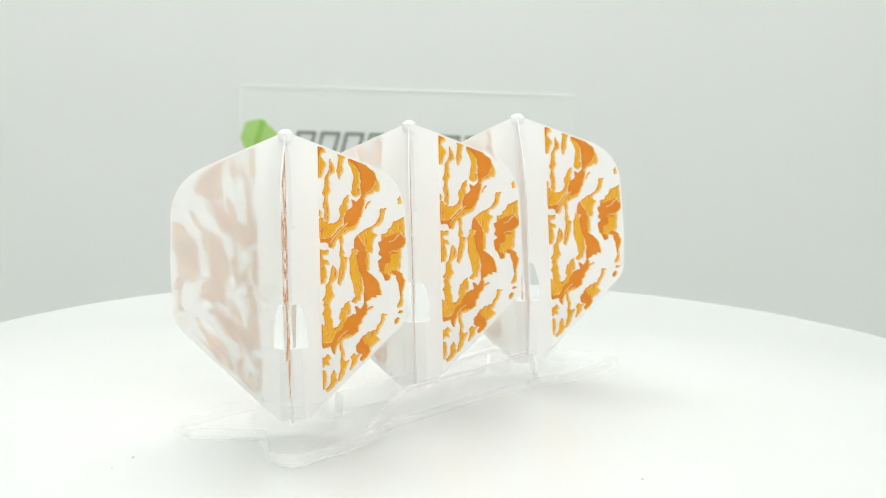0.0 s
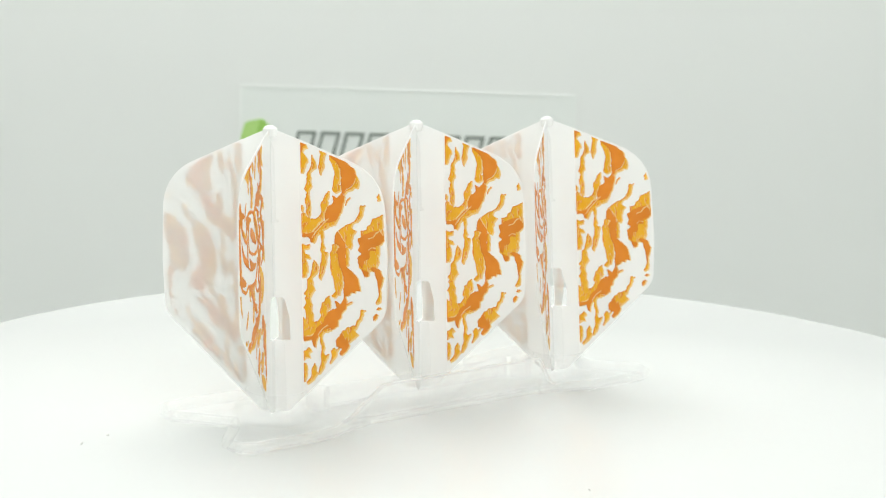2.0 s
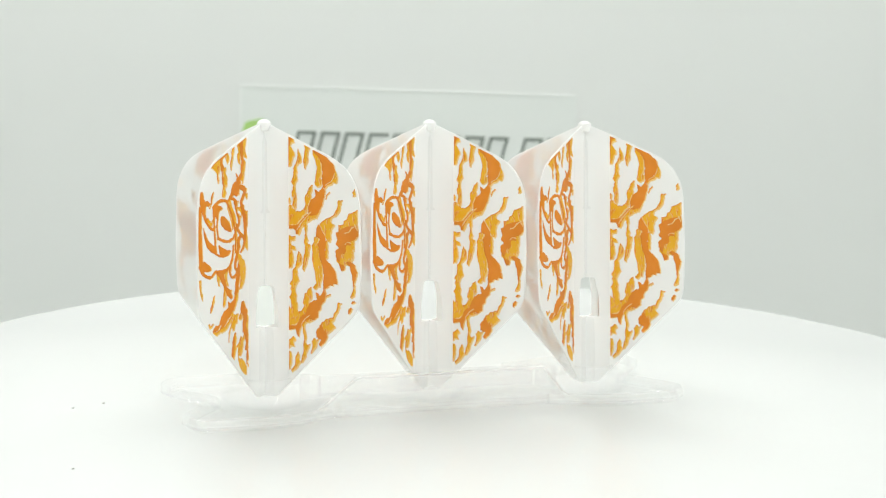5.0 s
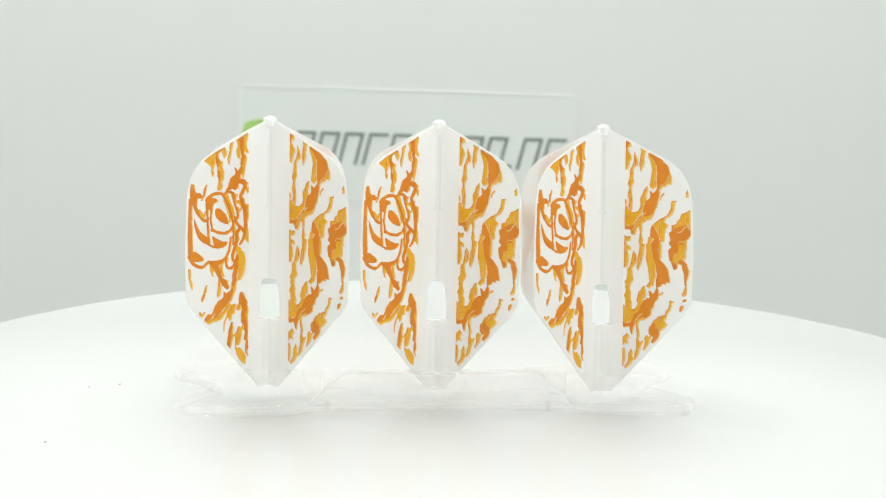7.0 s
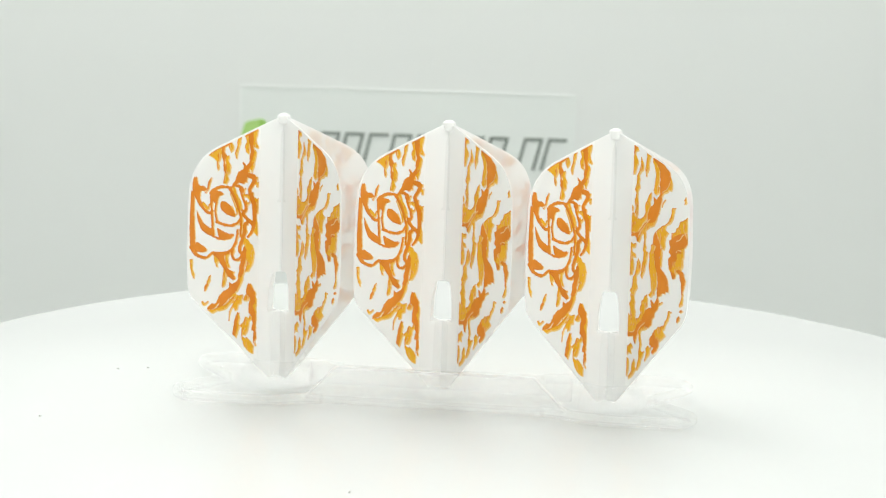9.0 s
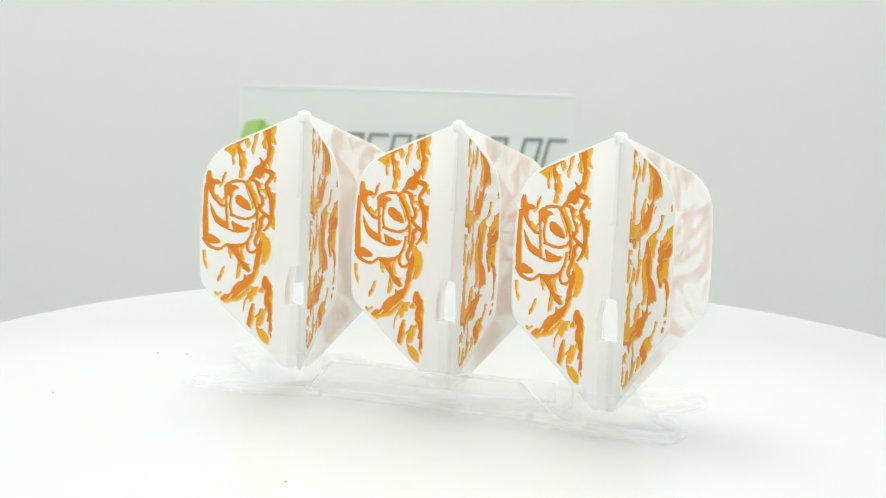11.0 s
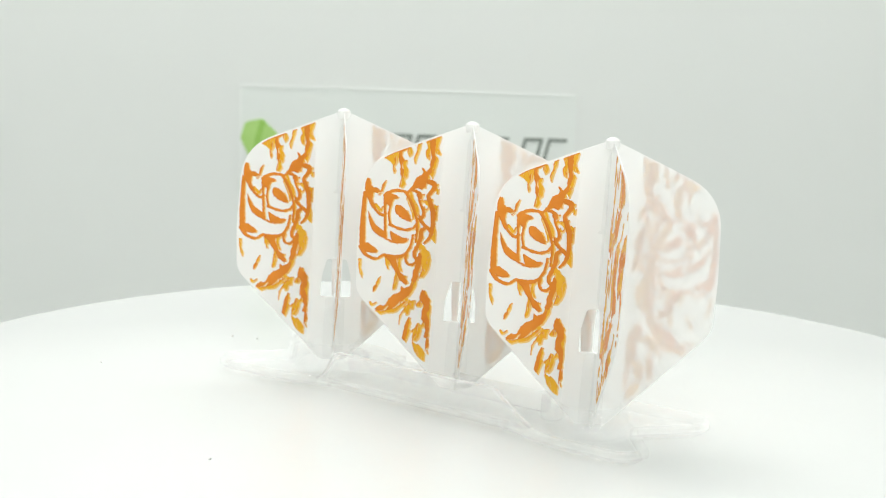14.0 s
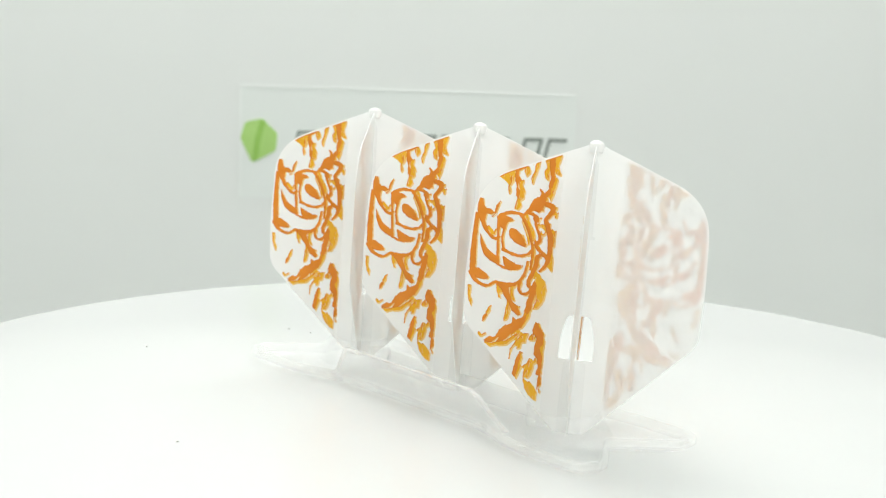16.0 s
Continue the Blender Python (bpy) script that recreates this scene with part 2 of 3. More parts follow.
    def lean(bm):
        for v in bm.verts:
            v.co.y -= 0.42 * max(0.0, v.co.z - 2.0)
        return askew(bm)

    wall = [(-21.4, 1.256), (21.9, 1.256), (21.0, 2.5), (16.7, 7.4), (-15.7, 7.4), (-20.2, 2.5)]
    prism(bm, rounded(wall, [0.2, 0.2, 0.9, 1.0, 1.0, 0.9], 4), y0 + 0.5, y0 + 1.3, 0.28, 2, axis="wing")
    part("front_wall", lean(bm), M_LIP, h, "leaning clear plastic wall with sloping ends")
    # milky bead added round the wall, modelling the bright line of its edge
    bm = bmesh.new()
    crest = [(x, z) for x, z in rounded([(-21.6, 1.6), (-20.3, 2.4), (-15.7, 7.4), (16.7, 7.4), (21.1, 2.4), (22.4, 1.6)], [0, 1.5, 1.1, 1.1, 1.5, 0], 5)]
    ribbon(bm, crest, [(-0.12, 0.46), (-0.12, 1.34), (0.0, 1.42), (0.14, 1.4), (0.2, 1.3), (0.2, 0.5), (0.14, 0.4), (0.0, 0.38)])
    for v in bm.verts:
        v.co = Vector((v.co.x, y0 + v.co.z, v.co.y))
    part("wall_edge_highlight", lean(bm), M_BEAD, h, "milky bead added as the wall's bright edge line")
    bm = bmesh.new()
    box(bm, -18.6, 18.6, y0 - 0.05, y0 + 0.49, 0.72, 2.1, 0.2)
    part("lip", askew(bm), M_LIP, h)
    bm = bmesh.new()
    prism(bm, rounded([(-18.6, 1.256), (19.6, 1.256), (19.6, 4.65), (-18.6, 4.65)], [0.1, 0.1, 0.5, 0.5], 4), -2.6, -1.8, 0.25, 2, axis="wing")
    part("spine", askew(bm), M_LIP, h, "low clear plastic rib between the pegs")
    bm = bmesh.new()
    lathe(bm, [(6.2, 1.256), (5.6, 2.6), (4.6, 4.6), (4.4, 4.6), (5.3, 2.6), (5.8, 1.256)], 0.6, -2.6, 40)
    part("socket", bm, M_CLEAR, h)
    tagged(h, "clear plastic holder tray with forked ends on the turntable", "flight holder")
    return h


holder = build_holder()


# ---- the flights ----
TOP = 46.70   # height of the tip over the table
# outline of a wing: distance from the axis, depth under the tip
WING = [(0.03, 0.1), (1.2, 0.12), (5.2, 1.75), (17.6, 7.0), (18.15, 21.0), (17.85, 29.0), (2.3, 44.7), (0.03, 44.7),
        (0.03, 33.2), (2.65, 33.2), (2.55, 29.6), (1.85, 26.75), (1.5, 26.4), (0.03, 26.4)]
WING_R = [0, 0, 3, 9, 60, 4.5, 1, 0, 0, 0.25, 2.5, 0.4, 0.4, 0]
HALF = 0.08   # half a wing's thickness


def wing_mesh():
    bm = bmesh.new()
    pts = [(r, TOP - d) for r, d in rounded(WING, WING_R, 12)]
    prism(bm, pts, -HALF, HALF, 0.04, 1, axis="wing")
    return mesh_of("wing", bm, M_WING)


# The printed art is drawn with bands and blobs on a fine grid, whose edges are then frayed by noise.
STEP = 0.1
GRID_R = np.arange(4.0, 18.7, STEP)
GRID_D = np.arange(0.3, 45.0, STEP)
RR, DD = np.meshgrid(GRID_R, GRID_D, indexing="ij")


def curve_through(pts, closed, steps=5):
    """A smooth curve through the points, as a finer chain."""
    q = [np.array(p) for p in pts]
    n = len(q)
    out = []
    for i in range(n if closed else n - 1):
        a, b, c, d = (q[(i + k) % n] if closed else q[min(max(i + k, 0), n - 1)] for k in (-1, 0, 1, 2))
        for k in range(steps):
            w = k / steps
            out.append(tuple(0.5 * (2 * b + (c - a) * w + (2 * a - 5 * b + 4 * c - d) * w * w + (3 * b - a - 3 * c + d) * w ** 3)))
    return out if closed else out + [tuple(q[-1])]


class Art:
    """Signed reach of one ink over a wing, positive inside, in millimetres; to_mm maps the drawing onto the wing."""

    def __init__(self, to_mm, soft_blobs=False):
        self.to_mm, self.soft_blobs = to_mm, soft_blobs
        self.reach = np.full(RR.shape, -9.0)

    def band(self, *pts):
        q = curve_through([(*self.to_mm(x, y), w * 0.087) for x, y, w in pts], False)
        for (ax, ay, aw), (bx, by, bw) in zip(q, q[1:]):
            lx, ly = bx - ax, by - ay
            k = np.clip(((RR - ax) * lx + (DD - ay) * ly) / (lx * lx + ly * ly + 1e-9), 0, 1)
            d = np.hypot(RR - ax - k * lx, DD - ay - k * ly)
            self.reach = np.maximum(self.reach, aw + k * (bw - aw) - d)

    def blob(self, *pts):
        q = [self.to_mm(x, y) for x, y in pts]
        if self.soft_blobs:
            q = curve_through(q, True)
        dist, inside = np.full(RR.shape, 99.0), np.zeros(RR.shape, bool)
        for (ax, ay), (bx, by) in zip(q, q[1:] + q[:1]):
            lx, ly = bx - ax, by - ay
            k = np.clip(((RR - ax) * lx + (DD - ay) * ly) / (lx * lx + ly * ly + 1e-9), 0, 1)
            dist = np.minimum(dist, np.hypot(RR - ax - k * lx, DD - ay - k * ly))
            inside ^= ((ay > DD) != (by > DD)) & (RR < (bx - ax) * (DD - ay) / (by - ay + 1e-12) + ax)
        self.reach = np.maximum(self.reach, np.where(inside, dist, -dist))


def fray(seed, size, depth, stretch=1.4):
    """Noise over the grid, for worn brush edges."""
    out = np.empty(RR.shape)
    for i in range(RR.shape[0]):
        for j in range(RR.shape[1]):
            v = Vector((GRID_R[i] / size, GRID_D[j] / (size * stretch), seed))
            out[i, j] = noise.noise(v) + 0.5 * noise.noise(v * 2.3)
    return out * depth


def wing_reach():
    """How far inside the wing's outline a place lies."""
    q = rounded(WING[:8], WING_R[:8], 12)
    dist, inside = np.full(RR.shape, 99.0), np.zeros(RR.shape, bool)
    for a, b in zip(q, q[1:] + q[:1]):
        lx, ly = b[0] - a[0], b[1] - a[1]
        k = np.clip(((RR - a[0]) * lx + (DD - a[1]) * ly) / (lx * lx + ly * ly + 1e-9), 0, 1)
        dist = np.minimum(dist, np.hypot(RR - a[0] - k * lx, DD - a[1] - k * ly))
        inside ^= ((a[1] > DD) != (b[1] > DD)) & (RR < (b[0] - a[0]) * (DD - a[1]) / (b[1] - a[1] + 1e-12) + a[0])
    return np.where(inside, dist, -dist)


def field_mesh(name, f, height, mat):
    """The part of the grid where f is positive, as a sheet of ink lying off the wing's face by height."""
    verts, faces, seen = [], [], {}

    def vert(key, r, d):
        if key not in seen:
            seen[key] = len(verts)
            verts.append((r * MM, -height * MM, (TOP - d) * MM))
        return seen[key]
    ni, nj = f.shape
    pos = f > 0
    for i in range(ni - 1):
        for j in range(nj - 1):
            c = ((i, j), (i + 1, j), (i + 1, j + 1), (i, j + 1))
            ins = [pos[a] for a in c]
            if not any(ins):
                continue
            poly = []
            for k in range(4):
                a, b = c[k], c[(k + 1) % 4]
                if ins[k]:
                    poly.append(vert(a, GRID_R[a[0]], GRID_D[a[1]]))
                if ins[k] != ins[(k + 1) % 4]:
                    w = f[a] / (f[a] - f[b])
                    key = (a, b) if a < b else (b, a)
                    poly.append(vert(key, GRID_R[a[0]] + w * (GRID_R[b[0]] - GRID_R[a[0]]), GRID_D[a[1]] + w * (GRID_D[b[1]] - GRID_D[a[1]])))
            if len(poly) > 2:
                faces.append(poly)
    me = bpy.data.meshes.new(name)
    me.from_pydata(verts, [], faces)
    me.materials.append(mat)
    return me


def shifted(f, di, dj):
    return np.roll(np.roll(f, di, 0), dj, 1)


CAMO_H = (8.57615, -0.21688, 16.97986, 0.07924, 8.71797, 18.82517, 0.00026, -0.00554)
EMBLEM_H = (-8.72724, -0.9123, 29.37836, -0.85709, 8.74116, 19.9123, 0.00547, -0.00345)


def seen_through(h):
    """A drawing sheet laid over the wing at a slant: where its places fall on the wing, in millimetres."""
    def to_mm(x, y):
        u, v = (x - 700) / 100, (y - 450) / 100
        k = h[6] * u + h[7] * v + 1
        return (h[0] * u + h[1] * v + h[2]) / k, (h[3] * u + h[4] * v + h[5]) / k
    return to_mm


def camo_art():
    to_mm = seen_through(CAMO_H)
    d, a, p = Art(to_mm), Art(to_mm), Art(to_mm)
    # deep orange masses
    d.blob((607, 278), (634, 287), (640, 295), (652, 303), (656, 317), (655, 327), (646, 335), (637, 341), (633, 348), (630, 345), (629, 330), (628, 305), (622, 294), (612, 285))
    d.blob((613, 352), (622, 356), (630, 346), (634, 352), (634, 362), (629, 378), (622, 392), (616, 398), (606, 399), (600, 398), (594, 404), (588, 411), (580, 420),
           (578, 430), (574, 437), (572, 430), (566, 426), (558, 428), (557, 421), (568, 421), (578, 418), (586, 409), (592, 402), (600, 396), (600, 383), (604, 373), (612, 367), (615, 361))
    d.blob((622, 414), (626, 418), (632, 428), (637, 437), (638, 450), (637, 465), (638, 479), (650, 487), (659, 497), (663, 512), (664, 521), (657, 520), (654, 525), (648, 523), (645, 529), (638, 530),
           (635, 533), (634, 520), (635, 505), (632, 490), (627, 480), (624, 462), (622, 450), (626, 441), (618, 438), (617, 425))
    d.blob((637, 530), (640, 545), (638, 552), (631, 559), (629, 570), (624, 574), (623, 584), (613, 592), (606, 588), (600, 592), (593, 594), (588, 603), (584, 612), (582, 626), (578, 618),
           (576, 610), (562, 613), (560, 605), (576, 605), (583, 595), (590, 584), (597, 581), (600, 572), (606, 560), (614, 555), (622, 552), (618, 539), (623, 541), (628, 546), (632, 540))
    d.blob((660, 428), (672, 420), (684, 415), (698, 412), (707, 420), (707, 430), (700, 437), (692, 440), (692, 447), (680, 450), (682, 460), (672, 466), (668, 480), (662, 474), (659, 462), (666, 455), (660, 447), (663, 440))
    d.blob((667, 482), (672, 484), (680, 487), (678, 494), (672, 496))
    d.blob((684, 480), (690, 477), (700, 483), (705, 495), (704, 505), (700, 515), (701, 522), (698, 522), (697, 510), (694, 496), (690, 487))
    d.blob((693, 554), (697, 549), (702, 548), (702, 551))
    d.blob((689, 564), (694, 560), (696, 562), (694, 568), (689, 573))
    d.blob((632, 598), (636, 606), (645, 617), (640, 628), (630, 637), (627, 633), (632, 625), (622, 621), (620, 612), (627, 602))
    d.blob((553, 257), (559, 258), (562, 262), (557, 264), (556, 276), (554, 276))
    # amber flecks and streaks
    a.blob((607, 281), (617, 286), (622, 294), (627, 304), (627, 322), (624, 334), (629, 333), (628, 344), (618, 347), (613, 340), (616, 330), (617, 312), (613, 296), (608, 288))
    a.blob((655, 312), (661, 323), (662, 332), (660, 338), (653, 337), (650, 341), (640, 345), (634, 352), (633, 347), (640, 341), (650, 335), (656, 328))
    a.blob((607, 345), (608, 353), (604, 362), (606, 370), (600, 380), (598, 392), (590, 402), (580, 414), (575, 420), (557, 421), (556, 385), (562, 385), (566, 390), (572, 396), (582, 394), (592, 388),
           (594, 379), (592, 370), (597, 357), (602, 349))
    a.blob((622, 390), (626, 380), (624, 395), (618, 404), (606, 409), (598, 413), (592, 415), (586, 424), (580, 438), (576, 436), (580, 424), (590, 411), (600, 400), (612, 400))
    a.blob((553, 257), (564, 262), (566, 268), (561, 269), (557, 276), (562, 280), (567, 288), (567, 293), (563, 300), (559, 313), (555, 312))
    a.blob((575, 281), (580, 290), (584, 303), (578, 307), (572, 312), (573, 325), (575, 335), (570, 348), (571, 360), (574, 372), (573, 385), (570, 393), (566, 384), (566, 372), (563, 360), (566, 348),
           (562, 340), (566, 330), (566, 315), (571, 307), (574, 297))
    a.blob((589, 270), (601, 272), (597, 290), (597, 302), (592, 315), (589, 310), (587, 300), (591, 285))
    a.blob((555, 369), (559, 374), (558, 381), (555, 379))
    a.blob((664, 370), (672, 369), (670, 378), (668, 388), (660, 398), (652, 402), (648, 411), (657, 415), (650, 425), (650, 440), (647, 447), (640, 440), (636, 430), (630, 422), (625, 414), (630, 410),
           (640, 405), (655, 397), (660, 388), (664, 378))
    a.blob((614, 440), (620, 438), (626, 440), (621, 450), (624, 462), (626, 478), (632, 492), (633, 510), (629, 522), (627, 530), (618, 535), (614, 531), (620, 522), (618, 508), (614, 492), (610, 480),
           (612, 468), (609, 455), (614, 448))
    a.band((640, 446, 2.4), (641, 460, 2.6), (640, 476, 2))
    a.blob((592, 420), (596, 415), (598, 425), (596, 438), (600, 446), (597, 453), (605, 455), (602, 475), (598, 490), (593, 503), (590, 498), (591, 485), (593, 470), (595, 455), (592, 448), (594, 435))
    a.blob((557, 440), (562, 443), (572, 440), (571, 448), (563, 450), (562, 457), (570, 460), (573, 466), (565, 466), (558, 470))
    a.blob((558, 469), (565, 470), (569, 480), (568, 490), (565, 500), (558, 501))
    a.blob((580, 468), (586, 476), (587, 490), (582, 495), (576, 500), (578, 512), (582, 522), (576, 530), (572, 537), (577, 548), (576, 560), (580, 570), (578, 582), (572, 590), (566, 580), (566, 565),
           (562, 553), (566, 545), (564, 537), (568, 530), (563, 529), (568, 518), (568, 502), (574, 497), (577, 485))
    a.blob((557, 570), (566, 576), (572, 584), (580, 581), (590, 576), (594, 568), (592, 560), (596, 545), (602, 536), (608, 532), (610, 540), (611, 552), (604, 560), (606, 568), (600, 576), (598, 582),
           (590, 590), (582, 598), (576, 605), (558, 606))
    a.blob((606, 578), (610, 581), (606, 590), (613, 593), (600, 598), (594, 607), (590, 602), (596, 594), (602, 589))
    a.band((650, 542, 0.9), (642, 546, 1.2), (634, 554, 1.4), (630, 562, 1.8))
    a.band((645, 356, 0.7), (640, 361, 1), (637, 368, 0.7))
    a.blob((685, 393), (695, 390), (709, 383), (709, 395), (706, 410), (710, 425), (704, 436), (700, 440), (700, 452), (697, 460), (699, 470), (694, 482), (688, 485), (684, 482), (678, 490), (667, 483),
           (662, 477), (668, 466), (670, 455), (674, 440), (668, 428), (667, 422), (666, 414), (676, 413), (678, 405), (684, 402))
    a.blob((700, 520), (703, 522), (702, 540), (698, 543), (694, 542), (698, 530))
    a.blob((697, 350), (700, 346), (704, 357), (699, 359), (695, 360), (698, 355), (694, 353))
    a.blob((667, 555), (675, 556), (670, 560), (670, 566), (668, 572), (662, 580), (660, 586), (655, 592), (658, 597), (662, 600), (648, 612), (640, 622), (638, 618), (630, 608), (628, 600), (634, 594),
           (646, 586), (656, 582), (662, 572), (666, 562))
    a.blob((618, 624), (622, 627), (628, 624), (624, 631), (622, 637), (618, 645), (611, 652), (614, 640), (613, 630))
    a.blob((594, 600), (597, 615), (600, 624), (598, 632), (601, 640), (608, 636), (602, 650), (600, 660), (593, 669), (589, 672), (592, 660), (595, 650), (594, 638), (596, 628), (592, 614))
    a.blob((558, 630), (564, 632), (572, 625), (576, 632), (571, 636), (575, 644), (566, 643), (563, 648), (558, 649))
    a.blob((558, 652), (566, 654), (569, 665), (567, 680), (565, 685), (559, 686))
    a.blob((582, 653), (585, 660), (584, 665), (588, 672), (582, 680), (578, 684), (570, 691), (569, 687), (576, 677), (577, 665))
    # fine pale cuts across the orange
    p.band((636, 343, 0.9), (641, 339, 0.9), (648, 335, 0.9), (653, 327, 0.9), (656, 318, 0.7))
    p.band((576, 428, 0.8), (580, 420, 0.9), (590, 409, 0.9), (600, 398, 0.9), (606, 393, 0.7))
    p.band((624, 416, 0.8), (630, 425, 0.9), (637, 434, 0.8))
    p.band((679, 427, 0.9), (688, 424, 0.9), (693, 417, 0.9), (698, 414, 0.8))
    p.band((699, 409, 0.9), (702, 415, 0.9), (706, 421, 0.8))
    p.band((680, 447, 0.8), (685, 443, 0.9), (692, 444, 0.8))
    p.band((588, 601, 0.7), (596, 590, 0.8), (606, 583, 0.7))
    return d.reach, a.reach, p.reach


def emblem_art():
    to_mm = seen_through(EMBLEM_H)
    d, a, p = Art(to_mm, True), Art(to_mm), Art(to_mm)
    # curling emblem in deep orange
    d.blob((839, 376), (846, 378), (848, 386), (845, 410), (843, 440), (842, 470), (840, 487), (832, 482), (832, 450), (834, 430), (836, 405))
    d.band((850, 378, 5), (857, 398, 3.6), (865, 413, 2.8), (875, 422, 2.8), (883, 419, 1.8))
    d.band((884, 386, 4), (882, 405, 2.4), (881, 440, 2), (880, 466, 2))
    d.band((884, 385, 5), (892, 379, 3.6), (905, 376, 2.6), (918, 378, 2.6), (926, 382, 2.6))
    d.blob((886, 384), (900, 383), (909, 389), (905, 392), (898, 394), (893, 402), (888, 404))
    d.band((897, 394, 1.8), (891, 410, 1.8), (889, 426, 1.8), (891, 441, 2.2))
    d.blob((902, 406), (911, 405), (922, 415), (931, 436), (922, 435), (910, 428), (902, 418))
    d.band((890, 441, 3), (905, 449, 2.4), (920, 453, 2.4), (934, 450, 2.4), (942, 442, 2.2))
    d.band((922, 380, 2.4), (931, 396, 2.6), (938, 416, 2.6), (942, 438, 2.2), (941, 460, 2), (938, 478, 1.6))
    d.blob((850, 411), (854, 425), (863, 440), (878, 453), (883, 458), (882, 468), (868, 462), (857, 450), (851, 432))
    d.blob((890, 454), (902, 461), (914, 468), (922, 470), (922, 474), (914, 478), (901, 477), (893, 471))
    d.band((878, 466, 1.8), (890, 473, 1.8), (902, 477, 1.6))
    d.blob((838, 478), (846, 473), (855, 480), (864, 489), (861, 494), (851, 493), (842, 490))
    d.band((832, 480, 3), (840, 494, 3), (852, 503, 2.8), (864, 505, 2.4), (876, 499, 2.4), (890, 502, 3), (905, 504, 3.6), (918, 499, 2.8), (927, 488, 2), (930, 478, 1.5))
    # scrolls beside it
    d.band((932, 377, 2), (942, 379, 2.6), (950, 385, 3.2), (950, 392, 2.6), (945, 387, 1.6))
    d.band((947, 390, 2), (950, 404, 2), (955, 416, 2.4), (955, 428, 2.8), (949, 433, 2))
    d.band((947, 428, 2), (951, 440, 2.4), (961, 450, 2.8), (968, 460, 3))
    d.band((968, 362, 4), (977, 366, 5), (978, 375, 4), (970, 384, 3.4), (966, 392, 4), (970, 404, 4.4), (974, 422, 4.8), (973, 442, 4.4), (970, 460, 4), (964, 472, 3), (955, 480, 2))
    d.band((955, 452, 3.4), (950, 458, 4), (949, 470, 4), (944, 480, 4), (938, 492, 3.4), (934, 504, 3), (938, 509, 2))
    d.band((933, 464, 1.8), (930, 480, 2.2), (922, 496, 2.2), (918, 508, 2.2), (921, 518, 2.2), (930, 521, 2.2), (939, 514, 2.6), (946, 502, 2.8))
    d.soft_blobs = False
    d.blob((848, 350), (850, 346), (853, 351), (856, 349), (857, 362), (861, 369), (868, 369), (874, 376), (866, 378), (861, 378), (860, 385), (857, 393), (852, 386), (847, 380), (845, 368))
    d.band((868, 378, 1.4), (877, 375, 1.6), (880, 366, 2), (886, 356, 1))
    d.band((871, 383, 0.8), (878, 378, 1))
    d.blob((923, 382), (935, 370), (946, 352), (956, 348), (958, 342), (955, 334), (959, 336), (963, 343), (974, 333), (976, 344), (968, 350), (965, 360), (960, 372), (953, 378), (945, 372), (935, 379))
    d.blob((945, 500), (950, 504), (948, 520), (942, 535), (940, 548), (935, 556), (926, 552), (930, 545), (932, 535), (937, 520))
    d.blob((878, 502), (895, 504), (905, 502), (900, 510), (903, 525), (908, 535), (914, 540), (918, 550), (921, 559), (915, 558), (906, 550), (901, 538), (893, 525), (887, 512))
    # ragged flakes
    d.blob((913, 299), (925, 295), (939, 290), (935, 294), (926, 299), (919, 302), (918, 312), (923, 320), (918, 324), (917, 332), (921, 342), (918, 352), (913, 346), (915, 330), (912, 318))
    d.blob((973, 281), (984, 278), (984, 295), (981, 308), (983, 318), (978, 333), (972, 336), (972, 325), (976, 315), (973, 300))
    d.blob((856, 602), (866, 594), (872, 597), (876, 595), (884, 583), (894, 575), (906, 572), (907, 561), (914, 566), (925, 561), (933, 555), (928, 570), (922, 580), (912, 587), (903, 592), (895, 600),
           (884, 605), (878, 604), (885, 595), (877, 599), (870, 606), (862, 605))
    d.blob((948, 569), (952, 573), (956, 582), (962, 592), (961, 608), (955, 618), (960, 634), (958, 650), (956, 664), (957, 680), (951, 686), (950, 695), (949, 682), (953, 665), (947, 662), (952, 650),
           (950, 635), (943, 627), (946, 612), (950, 600), (942, 590), (945, 576))
    d.blob((919, 622), (922, 622), (918, 640), (915, 655), (910, 667), (905, 662), (910, 645), (914, 632))
    d.blob((852, 570), (855, 558), (861, 553), (862, 558), (857, 565))
    # amber drips, edges and flecks
    a.blob((885, 312), (900, 302), (913, 299), (912, 318), (906, 327), (903, 330), (905, 338), (903, 343), (901, 336), (902, 327), (895, 318))
    a.blob((931, 297), (936, 296), (939, 303), (938, 309), (933, 313), (930, 305))
    a.blob((920, 322), (928, 320), (926, 330), (930, 342), (927, 353), (921, 358), (923, 366), (918, 372), (912, 369), (916, 356), (918, 345), (922, 335))
    a.blob((951, 288), (958, 284), (954, 300), (948, 316), (944, 326), (942, 318), (947, 305))
    a.blob((967, 286), (974, 282), (974, 300), (972, 320), (967, 317), (965, 305), (971, 298))
    a.blob((985, 277), (994, 273), (996, 279), (991, 290), (990, 302), (993, 312), (987, 310), (984, 298))
    a.blob((979, 318), (986, 315), (988, 322), (984, 335), (979, 348), (976, 357), (974, 350), (976, 335))
    a.band((958, 400, 1.6), (964, 403, 2.4), (968, 412, 2), (962, 417, 1.2))
    a.band((934, 382, 1.2), (937, 396, 1.4), (944, 412, 1.4), (947, 426, 1.2))
    a.band((926, 392, 1.4), (933, 412, 1.4), (937, 432, 1.2))
    a.band((946, 442, 1.2), (946, 456, 1.2), (941, 474, 1.2))
    a.blob((978, 408), (981, 411), (987, 410), (985, 418), (989, 426), (982, 438), (977, 441), (977, 425))
